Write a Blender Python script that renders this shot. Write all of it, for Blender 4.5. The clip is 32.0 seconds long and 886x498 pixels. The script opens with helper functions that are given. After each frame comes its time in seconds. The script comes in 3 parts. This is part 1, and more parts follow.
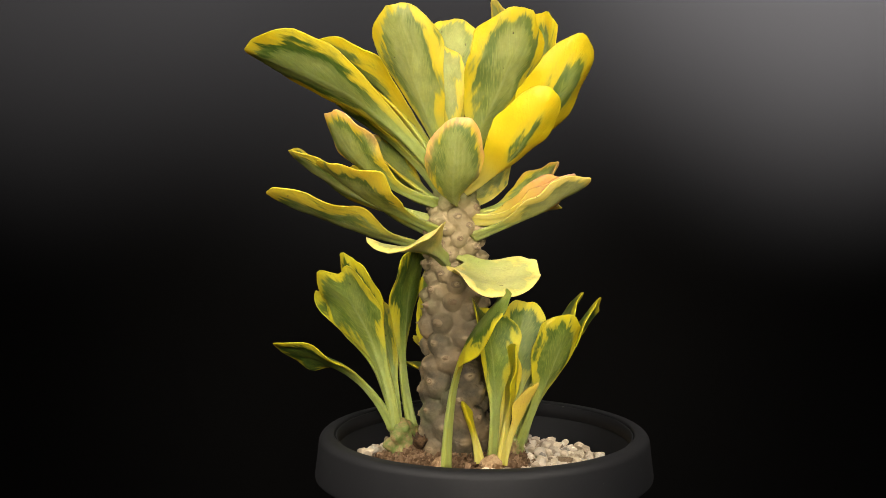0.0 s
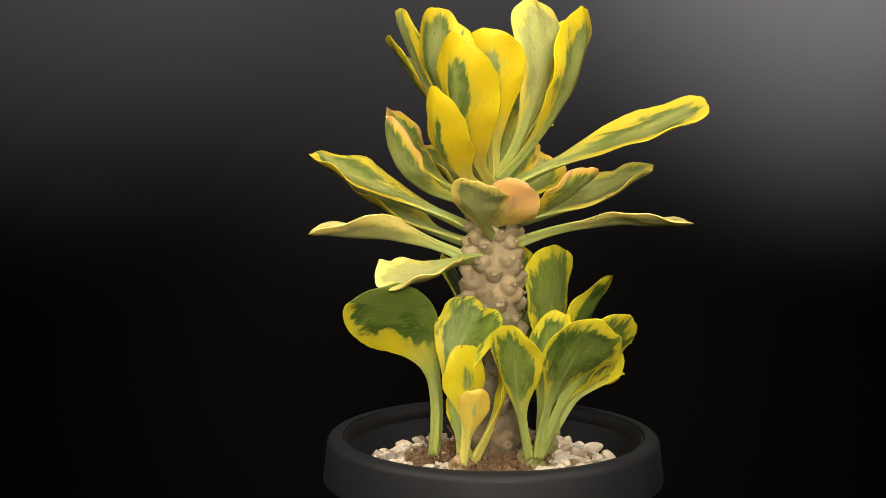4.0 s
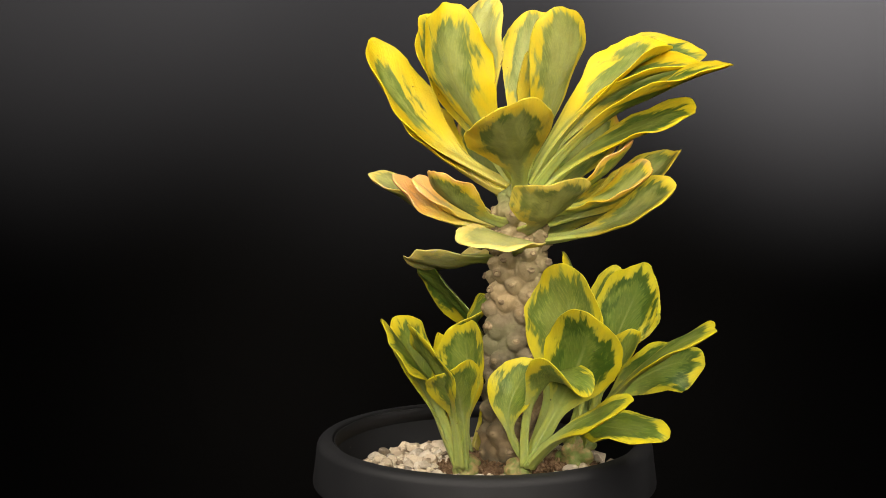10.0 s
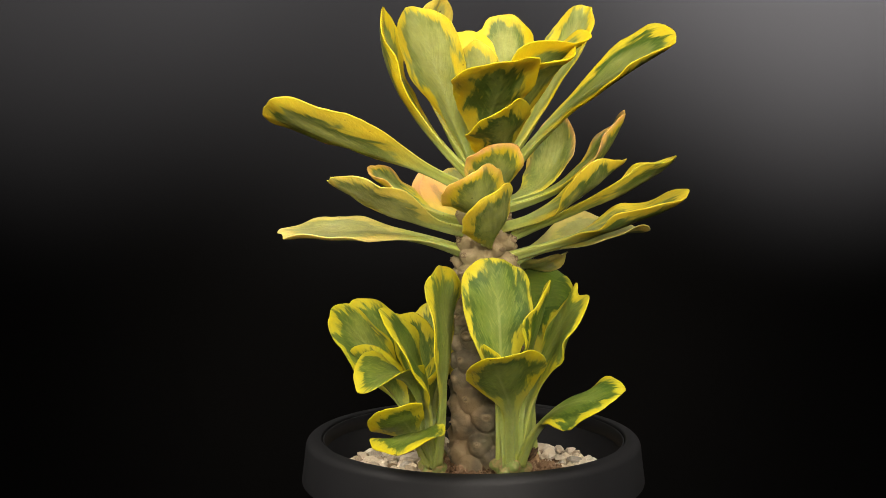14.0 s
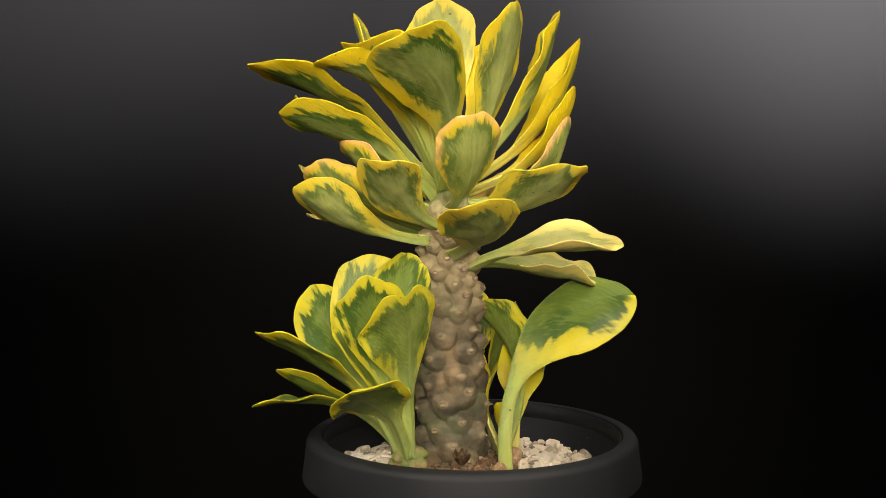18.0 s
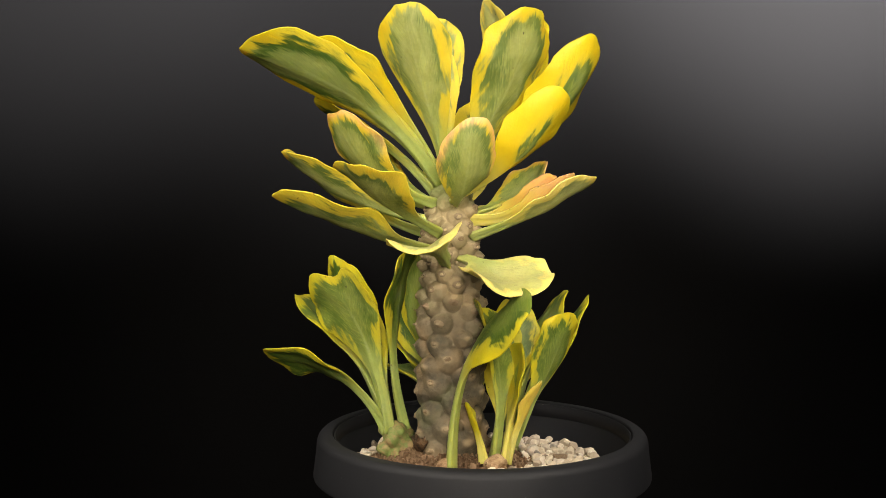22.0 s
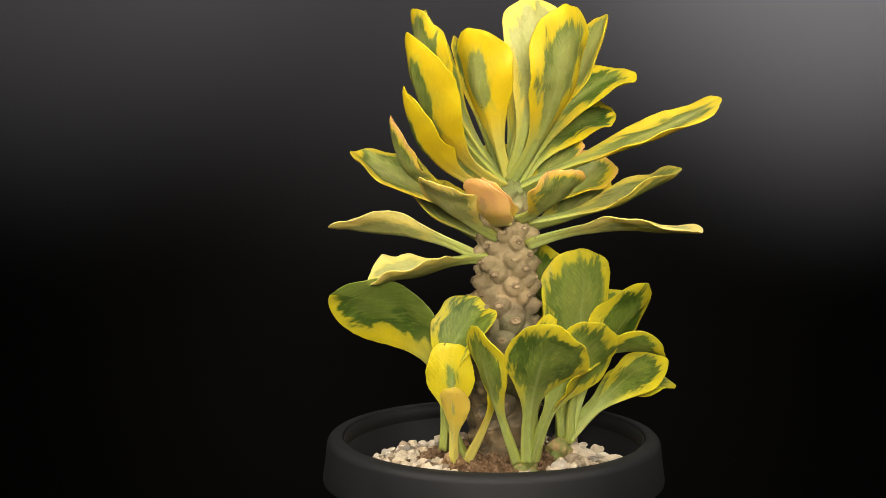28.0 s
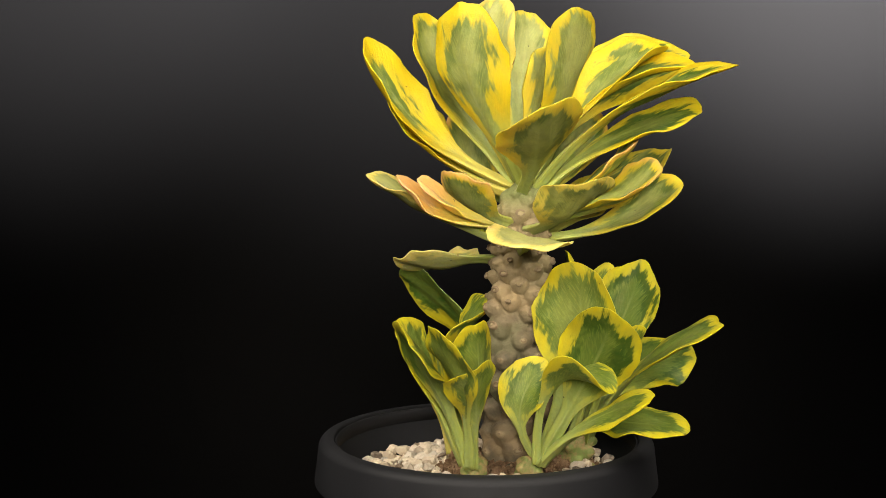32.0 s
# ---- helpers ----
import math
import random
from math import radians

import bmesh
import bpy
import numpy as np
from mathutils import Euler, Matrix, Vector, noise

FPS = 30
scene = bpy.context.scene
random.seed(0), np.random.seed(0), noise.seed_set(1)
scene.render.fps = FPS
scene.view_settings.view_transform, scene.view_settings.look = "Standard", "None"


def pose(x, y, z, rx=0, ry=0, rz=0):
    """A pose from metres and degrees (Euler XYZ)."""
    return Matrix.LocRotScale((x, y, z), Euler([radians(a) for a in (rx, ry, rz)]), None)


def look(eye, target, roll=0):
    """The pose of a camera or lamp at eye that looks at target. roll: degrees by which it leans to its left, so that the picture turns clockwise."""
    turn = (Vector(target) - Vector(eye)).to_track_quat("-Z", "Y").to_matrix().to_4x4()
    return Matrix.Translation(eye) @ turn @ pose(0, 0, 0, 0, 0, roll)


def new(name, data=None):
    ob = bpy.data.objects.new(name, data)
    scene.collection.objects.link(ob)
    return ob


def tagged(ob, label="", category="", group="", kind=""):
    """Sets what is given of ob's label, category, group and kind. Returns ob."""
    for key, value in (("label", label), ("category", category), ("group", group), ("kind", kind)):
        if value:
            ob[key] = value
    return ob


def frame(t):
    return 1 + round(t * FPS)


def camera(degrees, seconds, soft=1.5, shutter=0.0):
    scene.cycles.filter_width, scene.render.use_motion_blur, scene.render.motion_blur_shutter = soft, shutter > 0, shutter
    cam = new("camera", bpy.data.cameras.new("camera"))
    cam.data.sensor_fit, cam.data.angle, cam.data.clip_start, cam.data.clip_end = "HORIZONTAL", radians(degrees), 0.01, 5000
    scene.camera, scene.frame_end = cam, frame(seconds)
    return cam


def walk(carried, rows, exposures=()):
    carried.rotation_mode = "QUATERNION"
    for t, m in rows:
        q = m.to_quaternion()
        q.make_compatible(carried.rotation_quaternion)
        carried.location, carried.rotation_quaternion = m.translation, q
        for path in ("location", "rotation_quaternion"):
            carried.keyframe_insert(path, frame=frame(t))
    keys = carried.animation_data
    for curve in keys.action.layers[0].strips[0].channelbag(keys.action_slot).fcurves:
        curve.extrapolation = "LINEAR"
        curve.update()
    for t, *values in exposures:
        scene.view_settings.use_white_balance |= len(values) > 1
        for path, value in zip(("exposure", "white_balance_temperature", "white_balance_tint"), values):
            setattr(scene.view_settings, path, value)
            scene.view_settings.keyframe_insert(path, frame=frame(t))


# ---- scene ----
# ---- camera: stands still; the pot turns on its spot ----
cam = camera(33.72, 32.0, soft=0.8)
EYE = Vector((0.0, -0.65285, 0.25581))
cam_pose = Matrix.Translation(EYE) @ Euler((radians(90 - 6.257), 0, radians(1.563)), "XYZ").to_matrix().to_4x4()
walk(cam, [(0.0, cam_pose), (32.0, cam_pose)])
TURN = 15.960          # degrees a second, clockwise seen from above

# ---- world and studio lights ----
world = bpy.data.worlds.new("studio_dark")
scene.world = world
world.use_nodes = True
wbg = world.node_tree.nodes["Background"]
wbg.inputs[0].default_value = (0.75, 0.85, 1.0, 1)
wbg.inputs[1].default_value = 0.0075


def softbox(name, eye, target, sx, sy, watts, colour=(1, 0.96, 0.9), spread=180):
    d = bpy.data.lights.new(name, "AREA")
    d.shape, d.size, d.size_y, d.energy, d.color, d.spread = "RECTANGLE", sx, sy, watts, colour, radians(spread)
    ob = new(name, d)
    ob.matrix_world = look(eye, target)
    return ob


softbox("key_softbox_right", (0.42, -0.48, 0.92), (0, 0, 0.18), 0.60, 0.60, 1.56, (1, 0.906, 0.782), 70)
softbox("key_softbox_left", (-0.50, -0.46, 0.84), (0, 0, 0.18), 0.60, 0.60, 1.76, (1, 0.906, 0.782), 70)
softbox("front_softbox", (0.05, -0.95, 0.46), (0, 0, 0.240), 0.34, 0.26, 0.56, (1, 0.900, 0.775), 28)


def backdrop_spot(name, eye, target, watts, cone):
    d = bpy.data.lights.new(name, "SPOT")
    d.energy, d.spot_size, d.spot_blend, d.shadow_soft_size, d.color = watts, radians(cone), 1.0, 0.06, (1, 0.97, 0.97)
    new(name, d).matrix_world = look(eye, target)


backdrop_spot("backdrop_spot_right", (0.46, 0.45, 0.62), (0.43, 1.10, 0.50), 470.0, 63)
backdrop_spot("backdrop_spot_middle", (0.00, 0.40, 0.72), (-0.06, 1.10, 0.56), 188.0, 68)
backdrop_spot("backdrop_spot_left", (-0.50, 0.45, 0.65), (-0.52, 1.10, 0.52), 135.0, 66)


# ---- materials ----
def material(name, rough=0.5, spec=0.5):
    m = bpy.data.materials.new(name)
    m.use_nodes = True
    nt = m.node_tree
    b = nt.nodes["Principled BSDF"]
    b.inputs["Roughness"].default_value = rough
    b.inputs["Specular IOR Level"].default_value = spec
    return m, nt, b


def node(nt, kind, **inputs):
    n = nt.nodes.new(kind)
    for k, v in inputs.items():
        n.inputs[k.replace("_", " ")].default_value = v
    return n


def mathn(nt, op, a, b=None, c=None, clamp=False):
    n = nt.nodes.new("ShaderNodeMath")
    n.operation, n.use_clamp = op, clamp
    for i, v in enumerate((a, b, c)):
        if v is None:
            continue
        if isinstance(v, (int, float)):
            n.inputs[i].default_value = v
        else:
            nt.links.new(v, n.inputs[i])
    return n.outputs[0]


def mixc(nt, fac, a, b):
    n = nt.nodes.new("ShaderNodeMix")
    n.data_type = "RGBA"
    for sock, v in ((n.inputs[0], fac), (n.inputs[6], a), (n.inputs[7], b)):
        if isinstance(v, (int, float)):
            sock.default_value = v
        elif isinstance(v, tuple):
            sock.default_value = (*v, 1)
        else:
            nt.links.new(v, sock)
    return n.outputs[2]


def ramp(nt, fac, lo, hi):
    n = nt.nodes.new("ShaderNodeMapRange")
    n.interpolation_type = "SMOOTHSTEP"
    n.inputs["From Min"].default_value, n.inputs["From Max"].default_value = lo, hi
    nt.links.new(fac, n.inputs["Value"])
    return n.outputs[0]


def noise_tex(nt, vec, scale, detail=3.0, rough=0.55):
    n = node(nt, "ShaderNodeTexNoise", Scale=scale, Detail=detail, Roughness=rough)
    if vec is not None:
        nt.links.new(vec, n.inputs["Vector"])
    return n.outputs["Fac"]


def bump(nt, height, strength, dist, bsdf):
    n = node(nt, "ShaderNodeBump", Strength=strength, Distance=dist)
    nt.links.new(height, n.inputs["Height"])
    nt.links.new(n.outputs[0], bsdf.inputs["Normal"])


def leaf_material():
    """Variegated leaf: a grey-green heart, darkest along its feathered border, in a yellow margin; pattern coordinates come with the blade."""
    m, nt, b = material("variegated_leaf", 0.45, 0.26)
    a1 = nt.nodes.new("ShaderNodeAttribute")
    a1.attribute_name = "blade"      # across, along, distance from the margin
    a2 = nt.nodes.new("ShaderNodeAttribute")
    a2.attribute_name = "tint"       # width of the margin, flush of pink, paleness; depth of the dark border
    s1 = nt.nodes.new("ShaderNodeSeparateColor")
    s2 = nt.nodes.new("ShaderNodeSeparateColor")
    nt.links.new(a1.outputs["Color"], s1.inputs[0])
    nt.links.new(a2.outputs["Color"], s2.inputs[0])
    across, along, dist = s1.outputs
    margin, pink, pale = s2.outputs
    dark = a2.outputs["Alpha"]
    info = nt.nodes.new("ShaderNodeObjectInfo")
    rnd = mathn(nt, "MULTIPLY", info.outputs["Random"], 40.0)
    signed = mathn(nt, "SUBTRACT", across, 0.5)
    off = mathn(nt, "ABSOLUTE", signed)
    half = mathn(nt, "GREATER_THAN", signed, 0.0)
    # veins leave the midrib at a slant and run towards the margin
    vein = mathn(nt, "SUBTRACT", mathn(nt, "MULTIPLY", along, 11.0), mathn(nt, "MULTIPLY", off, 9.0))
    comb = nt.nodes.new("ShaderNodeCombineXYZ")
    nt.links.new(mathn(nt, "ADD", vein, rnd), comb.inputs[0])
    nt.links.new(mathn(nt, "MULTIPLY", off, 2.6), comb.inputs[1])
    nt.links.new(mathn(nt, "MULTIPLY", half, 7.3), comb.inputs[2])
    streak = noise_tex(nt, comb.outputs[0], 1.5, 4.0, 0.6)
    fine = noise_tex(nt, comb.outputs[0], 5.5, 3.0, 0.6)
    # long stripes that follow the blade
    comb3 = nt.nodes.new("ShaderNodeCombineXYZ")
    nt.links.new(mathn(nt, "MULTIPLY", across, 9.0), comb3.inputs[0])
    nt.links.new(mathn(nt, "MULTIPLY", along, 1.5), comb3.inputs[1])
    nt.links.new(rnd, comb3.inputs[2])
    stripe = noise_tex(nt, comb3.outputs[0], 1.6, 3.0, 0.55)
    comb2 = nt.nodes.new("ShaderNodeCombineXYZ")
    nt.links.new(mathn(nt, "MULTIPLY", across, 2.4), comb2.inputs[0])
    nt.links.new(mathn(nt, "MULTIPLY", along, 2.6), comb2.inputs[1])
    nt.links.new(rnd, comb2.inputs[2])
    blotch = noise_tex(nt, comb2.outputs[0], 1.5, 3.0, 0.55)
    cloud = noise_tex(nt, comb2.outputs[0], 2.3, 2.0, 0.5)
    fld = mathn(nt, "ADD", dist, mathn(nt, "MULTIPLY", mathn(nt, "SUBTRACT", streak, 0.5), 0.40))
    fld = mathn(nt, "ADD", fld, mathn(nt, "MULTIPLY", mathn(nt, "SUBTRACT", stripe, 0.5), 0.62))
    fld = mathn(nt, "ADD", fld, mathn(nt, "MULTIPLY", mathn(nt, "SUBTRACT", blotch, 0.5), 0.95))
    rel = mathn(nt, "SUBTRACT", fld, margin)
    green = ramp(nt, rel, -0.07, 0.08)
    # the dark border of the heart, patchy and broken by the veins
    band = mathn(nt, "SUBTRACT", 1.0, ramp(nt, mathn(nt, "ADD", rel, mathn(nt, "MULTIPLY", mathn(nt, "SUBTRACT", fine, 0.5), 0.55)), 0.02, 0.42))
    patch = ramp(nt, mathn(nt, "ADD", stripe, mathn(nt, "MULTIPLY", dark, 0.34)), 0.48, 0.82)
    deep = mathn(nt, "MULTIPLY", mathn(nt, "ADD", band, mathn(nt, "MULTIPLY", patch, 0.55), clamp=True), mathn(nt, "ADD", 0.12, mathn(nt, "MULTIPLY", dark, 0.95)), clamp=True)
    deep = mathn(nt, "MULTIPLY", deep, ramp(nt, along, 0.22, 0.62))
    deep = mathn(nt, "MULTIPLY", deep, ramp(nt, mathn(nt, "ADD", cloud, mathn(nt, "MULTIPLY", dark, 0.22)), 0.40, 0.72))
    gcol = mixc(nt, stripe, (0.098, 0.158, 0.020), (0.185, 0.248, 0.040))
    # the heart grows paler towards its middle
    gcol = mixc(nt, mathn(nt, "MULTIPLY", ramp(nt, rel, 0.10, 0.62), mathn(nt, "ADD", 0.12, mathn(nt, "MULTIPLY", ramp(nt, pale, 0.05, 0.40), 0.40))), gcol, (0.315, 0.335, 0.088))
    gcol = mixc(nt, ramp(nt, pale, 0.0, 1.0), gcol, (0.425, 0.420, 0.160))
    gcol = mixc(nt, mathn(nt, "MULTIPLY", ramp(nt, fine, 0.48, 0.62), 0.24), gcol, (0.43, 0.46, 0.11))
    gcol = mixc(nt, deep, gcol, (0.036, 0.084, 0.009))
    ycol = mixc(nt, blotch, (0.590, 0.418, 0.005), (0.645, 0.505, 0.014))
    ycol = mixc(nt, mathn(nt, "MULTIPLY", ramp(nt, pale, 0.40, 0.95), 0.85), ycol, (0.74, 0.62, 0.230))
    ycol = mixc(nt, mathn(nt, "SUBTRACT", 1.0, ramp(nt, pale, 0.15, 0.32)), ycol, (0.530, 0.450, 0.012))
    # green breath in the yellow beside the heart
    tinge = mathn(nt, "MULTIPLY", ramp(nt, mathn(nt, "ADD", rel, mathn(nt, "MULTIPLY", fine, 0.16)), -0.24, 0.10), 0.42)
    ycol = mixc(nt, tinge, ycol, (0.34, 0.34, 0.045))
    col = mixc(nt, green, ycol, gcol)
    # pale midrib
    rib = mathn(nt, "MULTIPLY", mathn(nt, "SUBTRACT", 1.0, ramp(nt, off, 0.006, 0.030)), mathn(nt, "SUBTRACT", 1.0, ramp(nt, along, 0.55, 0.90)))
    col = mixc(nt, mathn(nt, "MULTIPLY", mathn(nt, "MULTIPLY", rib, green), 0.35), col, (0.36, 0.40, 0.16))
    # the stalk turns to plain pale green
    stalk = mathn(nt, "SUBTRACT", 1.0, ramp(nt, along, 0.18, 0.55))
    plain = mathn(nt, "SUBTRACT", 1.0, ramp(nt, margin, 0.45, 0.75))
    col = mixc(nt, mathn(nt, "MULTIPLY", stalk, 0.86), col, mixc(nt, plain, (0.56, 0.50, 0.130), (0.315, 0.380, 0.110)))
    edge = mathn(nt, "SUBTRACT", 1.0, ramp(nt, mathn(nt, "ADD", dist, mathn(nt, "MULTIPLY", streak, 0.25)), 0.10, 0.38))
    flush = mathn(nt, "MULTIPLY", mathn(nt, "MULTIPLY", edge, pink), ramp(nt, along, 0.40, 0.90), clamp=True)
    whole = mathn(nt, "MULTIPLY", mathn(nt, "MULTIPLY", ramp(nt, margin, 0.70, 0.84), pink), ramp(nt, along, 0.35, 0.85))
    flush = mathn(nt, "MAXIMUM", flush, mathn(nt, "MULTIPLY", whole, 0.75))
    col = mixc(nt, mathn(nt, "MULTIPLY", flush, 0.9), col, (0.76, 0.37, 0.170))
    # brown dried nicks on the very edge
    nick = mathn(nt, "MULTIPLY", mathn(nt, "SUBTRACT", 1.0, ramp(nt, dist, 0.01, 0.06)), ramp(nt, fine, 0.62, 0.70))
    col = mixc(nt, mathn(nt, "MULTIPLY", nick, 0.7), col, (0.16, 0.08, 0.03))
    tc = nt.nodes.new("ShaderNodeTexCoord")
    grain = noise_tex(nt, tc.outputs["Object"], 900, 3.0, 0.6)
    mottle = noise_tex(nt, tc.outputs["Object"], 190, 3.0, 0.6)
    dim = mathn(nt, "ADD", mathn(nt, "MULTIPLY", ramp(nt, grain, 0.35, 0.65), 0.08), mathn(nt, "MULTIPLY", ramp(nt, mottle, 0.40, 0.70), 0.13))
    dim = mathn(nt, "MULTIPLY", dim, mathn(nt, "ADD", 0.35, green))
    col = mixc(nt, dim, col, (0.13, 0.14, 0.02))
    # a few dark specks
    speck = ramp(nt, noise_tex(nt, tc.outputs["Object"], 430, 1.0, 0.4), 0.785, 0.81)
    col = mixc(nt, mathn(nt, "MULTIPLY", speck, 0.75), col, (0.06, 0.05, 0.02))
    nt.links.new(col, b.inputs["Base Color"])
    b.inputs["Subsurface Weight"].default_value = 0.40
    b.inputs["Subsurface Radius"].default_value = (0.0040, 0.0032, 0.0008)
    b.inputs["Subsurface Scale"].default_value = 0.8
    bump(nt, mathn(nt, "ADD", mathn(nt, "MULTIPLY", streak, 0.6), mathn(nt, "ADD", mathn(nt, "MULTIPLY", fine, 0.22), mottle)), 0.34, 0.0011, b)
    rr = mathn(nt, "ADD", 0.36, mathn(nt, "MULTIPLY", fine, 0.2))
    nt.links.new(rr, b.inputs["Roughness"])
    return m


def bark_material():
    m, nt, b = material("grey_tan_bark", 0.72, 0.3)
    tc = nt.nodes.new("ShaderNodeTexCoord")
    att = nt.nodes.new("ShaderNodeAttribute")
    att.attribute_name = "bump"
    sep = nt.nodes.new("ShaderNodeSeparateColor")
    nt.links.new(att.outputs["Color"], sep.inputs[0])
    n1 = noise_tex(nt, tc.outputs["Object"], 110, 5, 0.6)
    n2 = noise_tex(nt, tc.outputs["Object"], 420, 4, 0.65)
    n3 = noise_tex(nt, tc.outputs["Object"], 35, 3, 0.5)
    col = mixc(nt, ramp(nt, n1, 0.3, 0.7), (0.046, 0.038, 0.023), (0.155, 0.125, 0.075))
    col = mixc(nt, ramp(nt, n3, 0.52, 0.66), col, (0.225, 0.160, 0.085))
    col = mixc(nt, mathn(nt, "MULTIPLY", mathn(nt, "SUBTRACT", 1.0, ramp(nt, n3, 0.36, 0.48)), 0.65), col, (0.115, 0.118, 0.056))
    # pale tan knob tips; lit tops against dark hollows are put into the colour
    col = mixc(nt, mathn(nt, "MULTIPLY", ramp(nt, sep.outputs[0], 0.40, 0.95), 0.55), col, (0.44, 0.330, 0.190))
    # the upper trunk is younger: warmer and lighter
    col = mixc(nt, mathn(nt, "MULTIPLY", sep.outputs[2], mathn(nt, "ADD", 0.26, mathn(nt, "MULTIPLY", n3, 0.5))), col, (0.46, 0.355, 0.185))
    col = mixc(nt, mathn(nt, "MULTIPLY", sep.outputs[1], 0.85), col, (0.135, 0.165, 0.05))
    col = mixc(nt, mathn(nt, "MULTIPLY", ramp(nt, n2, 0.6, 0.75), 0.45), col, (0.14, 0.10, 0.06))
    nt.links.new(col, b.inputs["Base Color"])
    bump(nt, mathn(nt, "ADD", n1, mathn(nt, "MULTIPLY", n2, 0.6)), 0.8, 0.0014, b)
    return m


def stem_material():
    m, nt, b = material("green_tan_stem", 0.6, 0.3)
    tc = nt.nodes.new("ShaderNodeTexCoord")
    n1 = noise_tex(nt, tc.outputs["Object"], 230, 5, 0.65)
    n2 = noise_tex(nt, tc.outputs["Object"], 500, 3, 0.6)
    col = mixc(nt, ramp(nt, n1, 0.40, 0.66), (0.155, 0.205, 0.050), (0.34, 0.225, 0.105))
    col = mixc(nt, mathn(nt, "MULTIPLY", ramp(nt, n2, 0.55, 0.75), 0.6), col, (0.16, 0.10, 0.05))
    nt.links.new(col, b.inputs["Base Color"])
    bump(nt, n1, 0.6, 0.0015, b)
    return m


def scar_material():
    m, nt, b = material("dry_leaf_scar", 0.85, 0.2)
    tc = nt.nodes.new("ShaderNodeTexCoord")
    n1 = noise_tex(nt, tc.outputs["Object"], 700, 4)
    info = nt.nodes.new("ShaderNodeObjectInfo")
    col = mixc(nt, n1, (0.10, 0.066, 0.036), (0.31, 0.225, 0.130))
    col = mixc(nt, mathn(nt, "MULTIPLY", info.outputs["Random"], 0.5), col, (0.25, 0.20, 0.125))
    nt.links.new(col, b.inputs["Base Color"])
    bump(nt, n1, 0.6, 0.0008, b)
    return m


def stub_material():
    m, nt, b = material("cracked_tan_stub", 0.85, 0.2)
    tc = nt.nodes.new("ShaderNodeTexCoord")
    n1 = noise_tex(nt, tc.outputs["Object"], 160, 4, 0.65)
    n2 = noise_tex(nt, tc.outputs["Object"], 600, 3, 0.6)
    col = mixc(nt, ramp(nt, n1, 0.35, 0.65), (0.20, 0.115, 0.055), (0.44, 0.30, 0.165))
    col = mixc(nt, ramp(nt, n2, 0.60, 0.74), col, (0.06, 0.035, 0.018))
    nt.links.new(col, b.inputs["Base Color"])
    bump(nt, mathn(nt, "ADD", n1, mathn(nt, "MULTIPLY", n2, 0.6)), 1.0, 0.002, b)
    return m


def dried_material():
    m, nt, b = material("dried_bud", 0.8, 0.25)
    tc = nt.nodes.new("ShaderNodeTexCoord")
    n1 = noise_tex(nt, tc.outputs["Object"], 450, 4)
    nt.links.new(mixc(nt, ramp(nt, n1, 0.3, 0.7), (0.018, 0.010, 0.005), (0.130, 0.075, 0.035)), b.inputs["Base Color"])
    bump(nt, n1, 0.8, 0.0012, b)
    return m


def pot_material():
    m, nt, b = material("black_plastic", 0.55, 0.34)
    tc = nt.nodes.new("ShaderNodeTexCoord")
    n1 = noise_tex(nt, tc.outputs["Object"], 28, 4, 0.6)
    n2 = noise_tex(nt, tc.outputs["Object"], 900, 2, 0.5)
    col = mixc(nt, ramp(nt, n1, 0.35, 0.75), (0.0090, 0.0094, 0.0112), (0.0125, 0.0130, 0.0150))
    speck = ramp(nt, noise_tex(nt, tc.outputs["Object"], 240, 1, 0.3), 0.80, 0.83)
    col = mixc(nt, mathn(nt, "MULTIPLY", speck, 0.35), col, (0.22, 0.20, 0.17))
    nt.links.new(col, b.inputs["Base Color"])
    nt.links.new(mathn(nt, "ADD", 0.50, mathn(nt, "MULTIPLY", n1, 0.22)), b.inputs["Roughness"])
    bump(nt, n2, 0.12, 0.0003, b)
    return m


def stone_material():
    m, nt, b = material("pale_pebble", 0.8, 0.3)
    tc = nt.nodes.new("ShaderNodeTexCoord")
    info = nt.nodes.new("ShaderNodeObjectInfo")
    geo = nt.nodes.new("ShaderNodeNewGeometry")
    r = mathn(nt, "FRACT", mathn(nt, "ADD", info.outputs["Random"], geo.outputs["Random Per Island"]))
    cr = nt.nodes.new("ShaderNodeValToRGB")
    cr.color_ramp.interpolation = "LINEAR"
    el = cr.color_ramp.elements
    el[0].position, el[0].color = 0.0, (0.62, 0.53, 0.39, 1)
    el[1].position, el[1].color = 1.0, (0.74, 0.65, 0.52, 1)
    for pos, c in ((0.30, (0.74, 0.63, 0.47, 1)), (0.48, (0.38, 0.30, 0.21, 1)), (0.60, (0.64, 0.56, 0.45, 1)), (0.70, (0.78, 0.71, 0.59, 1)),
                   (0.80, (0.23, 0.21, 0.18, 1)), (0.86, (0.19, 0.12, 0.06, 1)), (0.90, (0.66, 0.56, 0.42, 1))):
        e = el.new(pos)
        e.color = c
    nt.links.new(r, cr.inputs[0])
    n1 = noise_tex(nt, tc.outputs["Object"], 320, 5, 0.65)
    n2 = noise_tex(nt, tc.outputs["Object"], 90, 3, 0.5)
    col = mixc(nt, ramp(nt, n2, 0.5, 0.75), cr.outputs[0], (0.54, 0.43, 0.29))
    col = mixc(nt, mathn(nt, "MULTIPLY", ramp(nt, n1, 0.55, 0.8), 0.5), col, (0.22, 0.18, 0.13))
    nt.links.new(col, b.inputs["Base Color"])
    bump(nt, n1, 0.5, 0.0008, b)
    return m


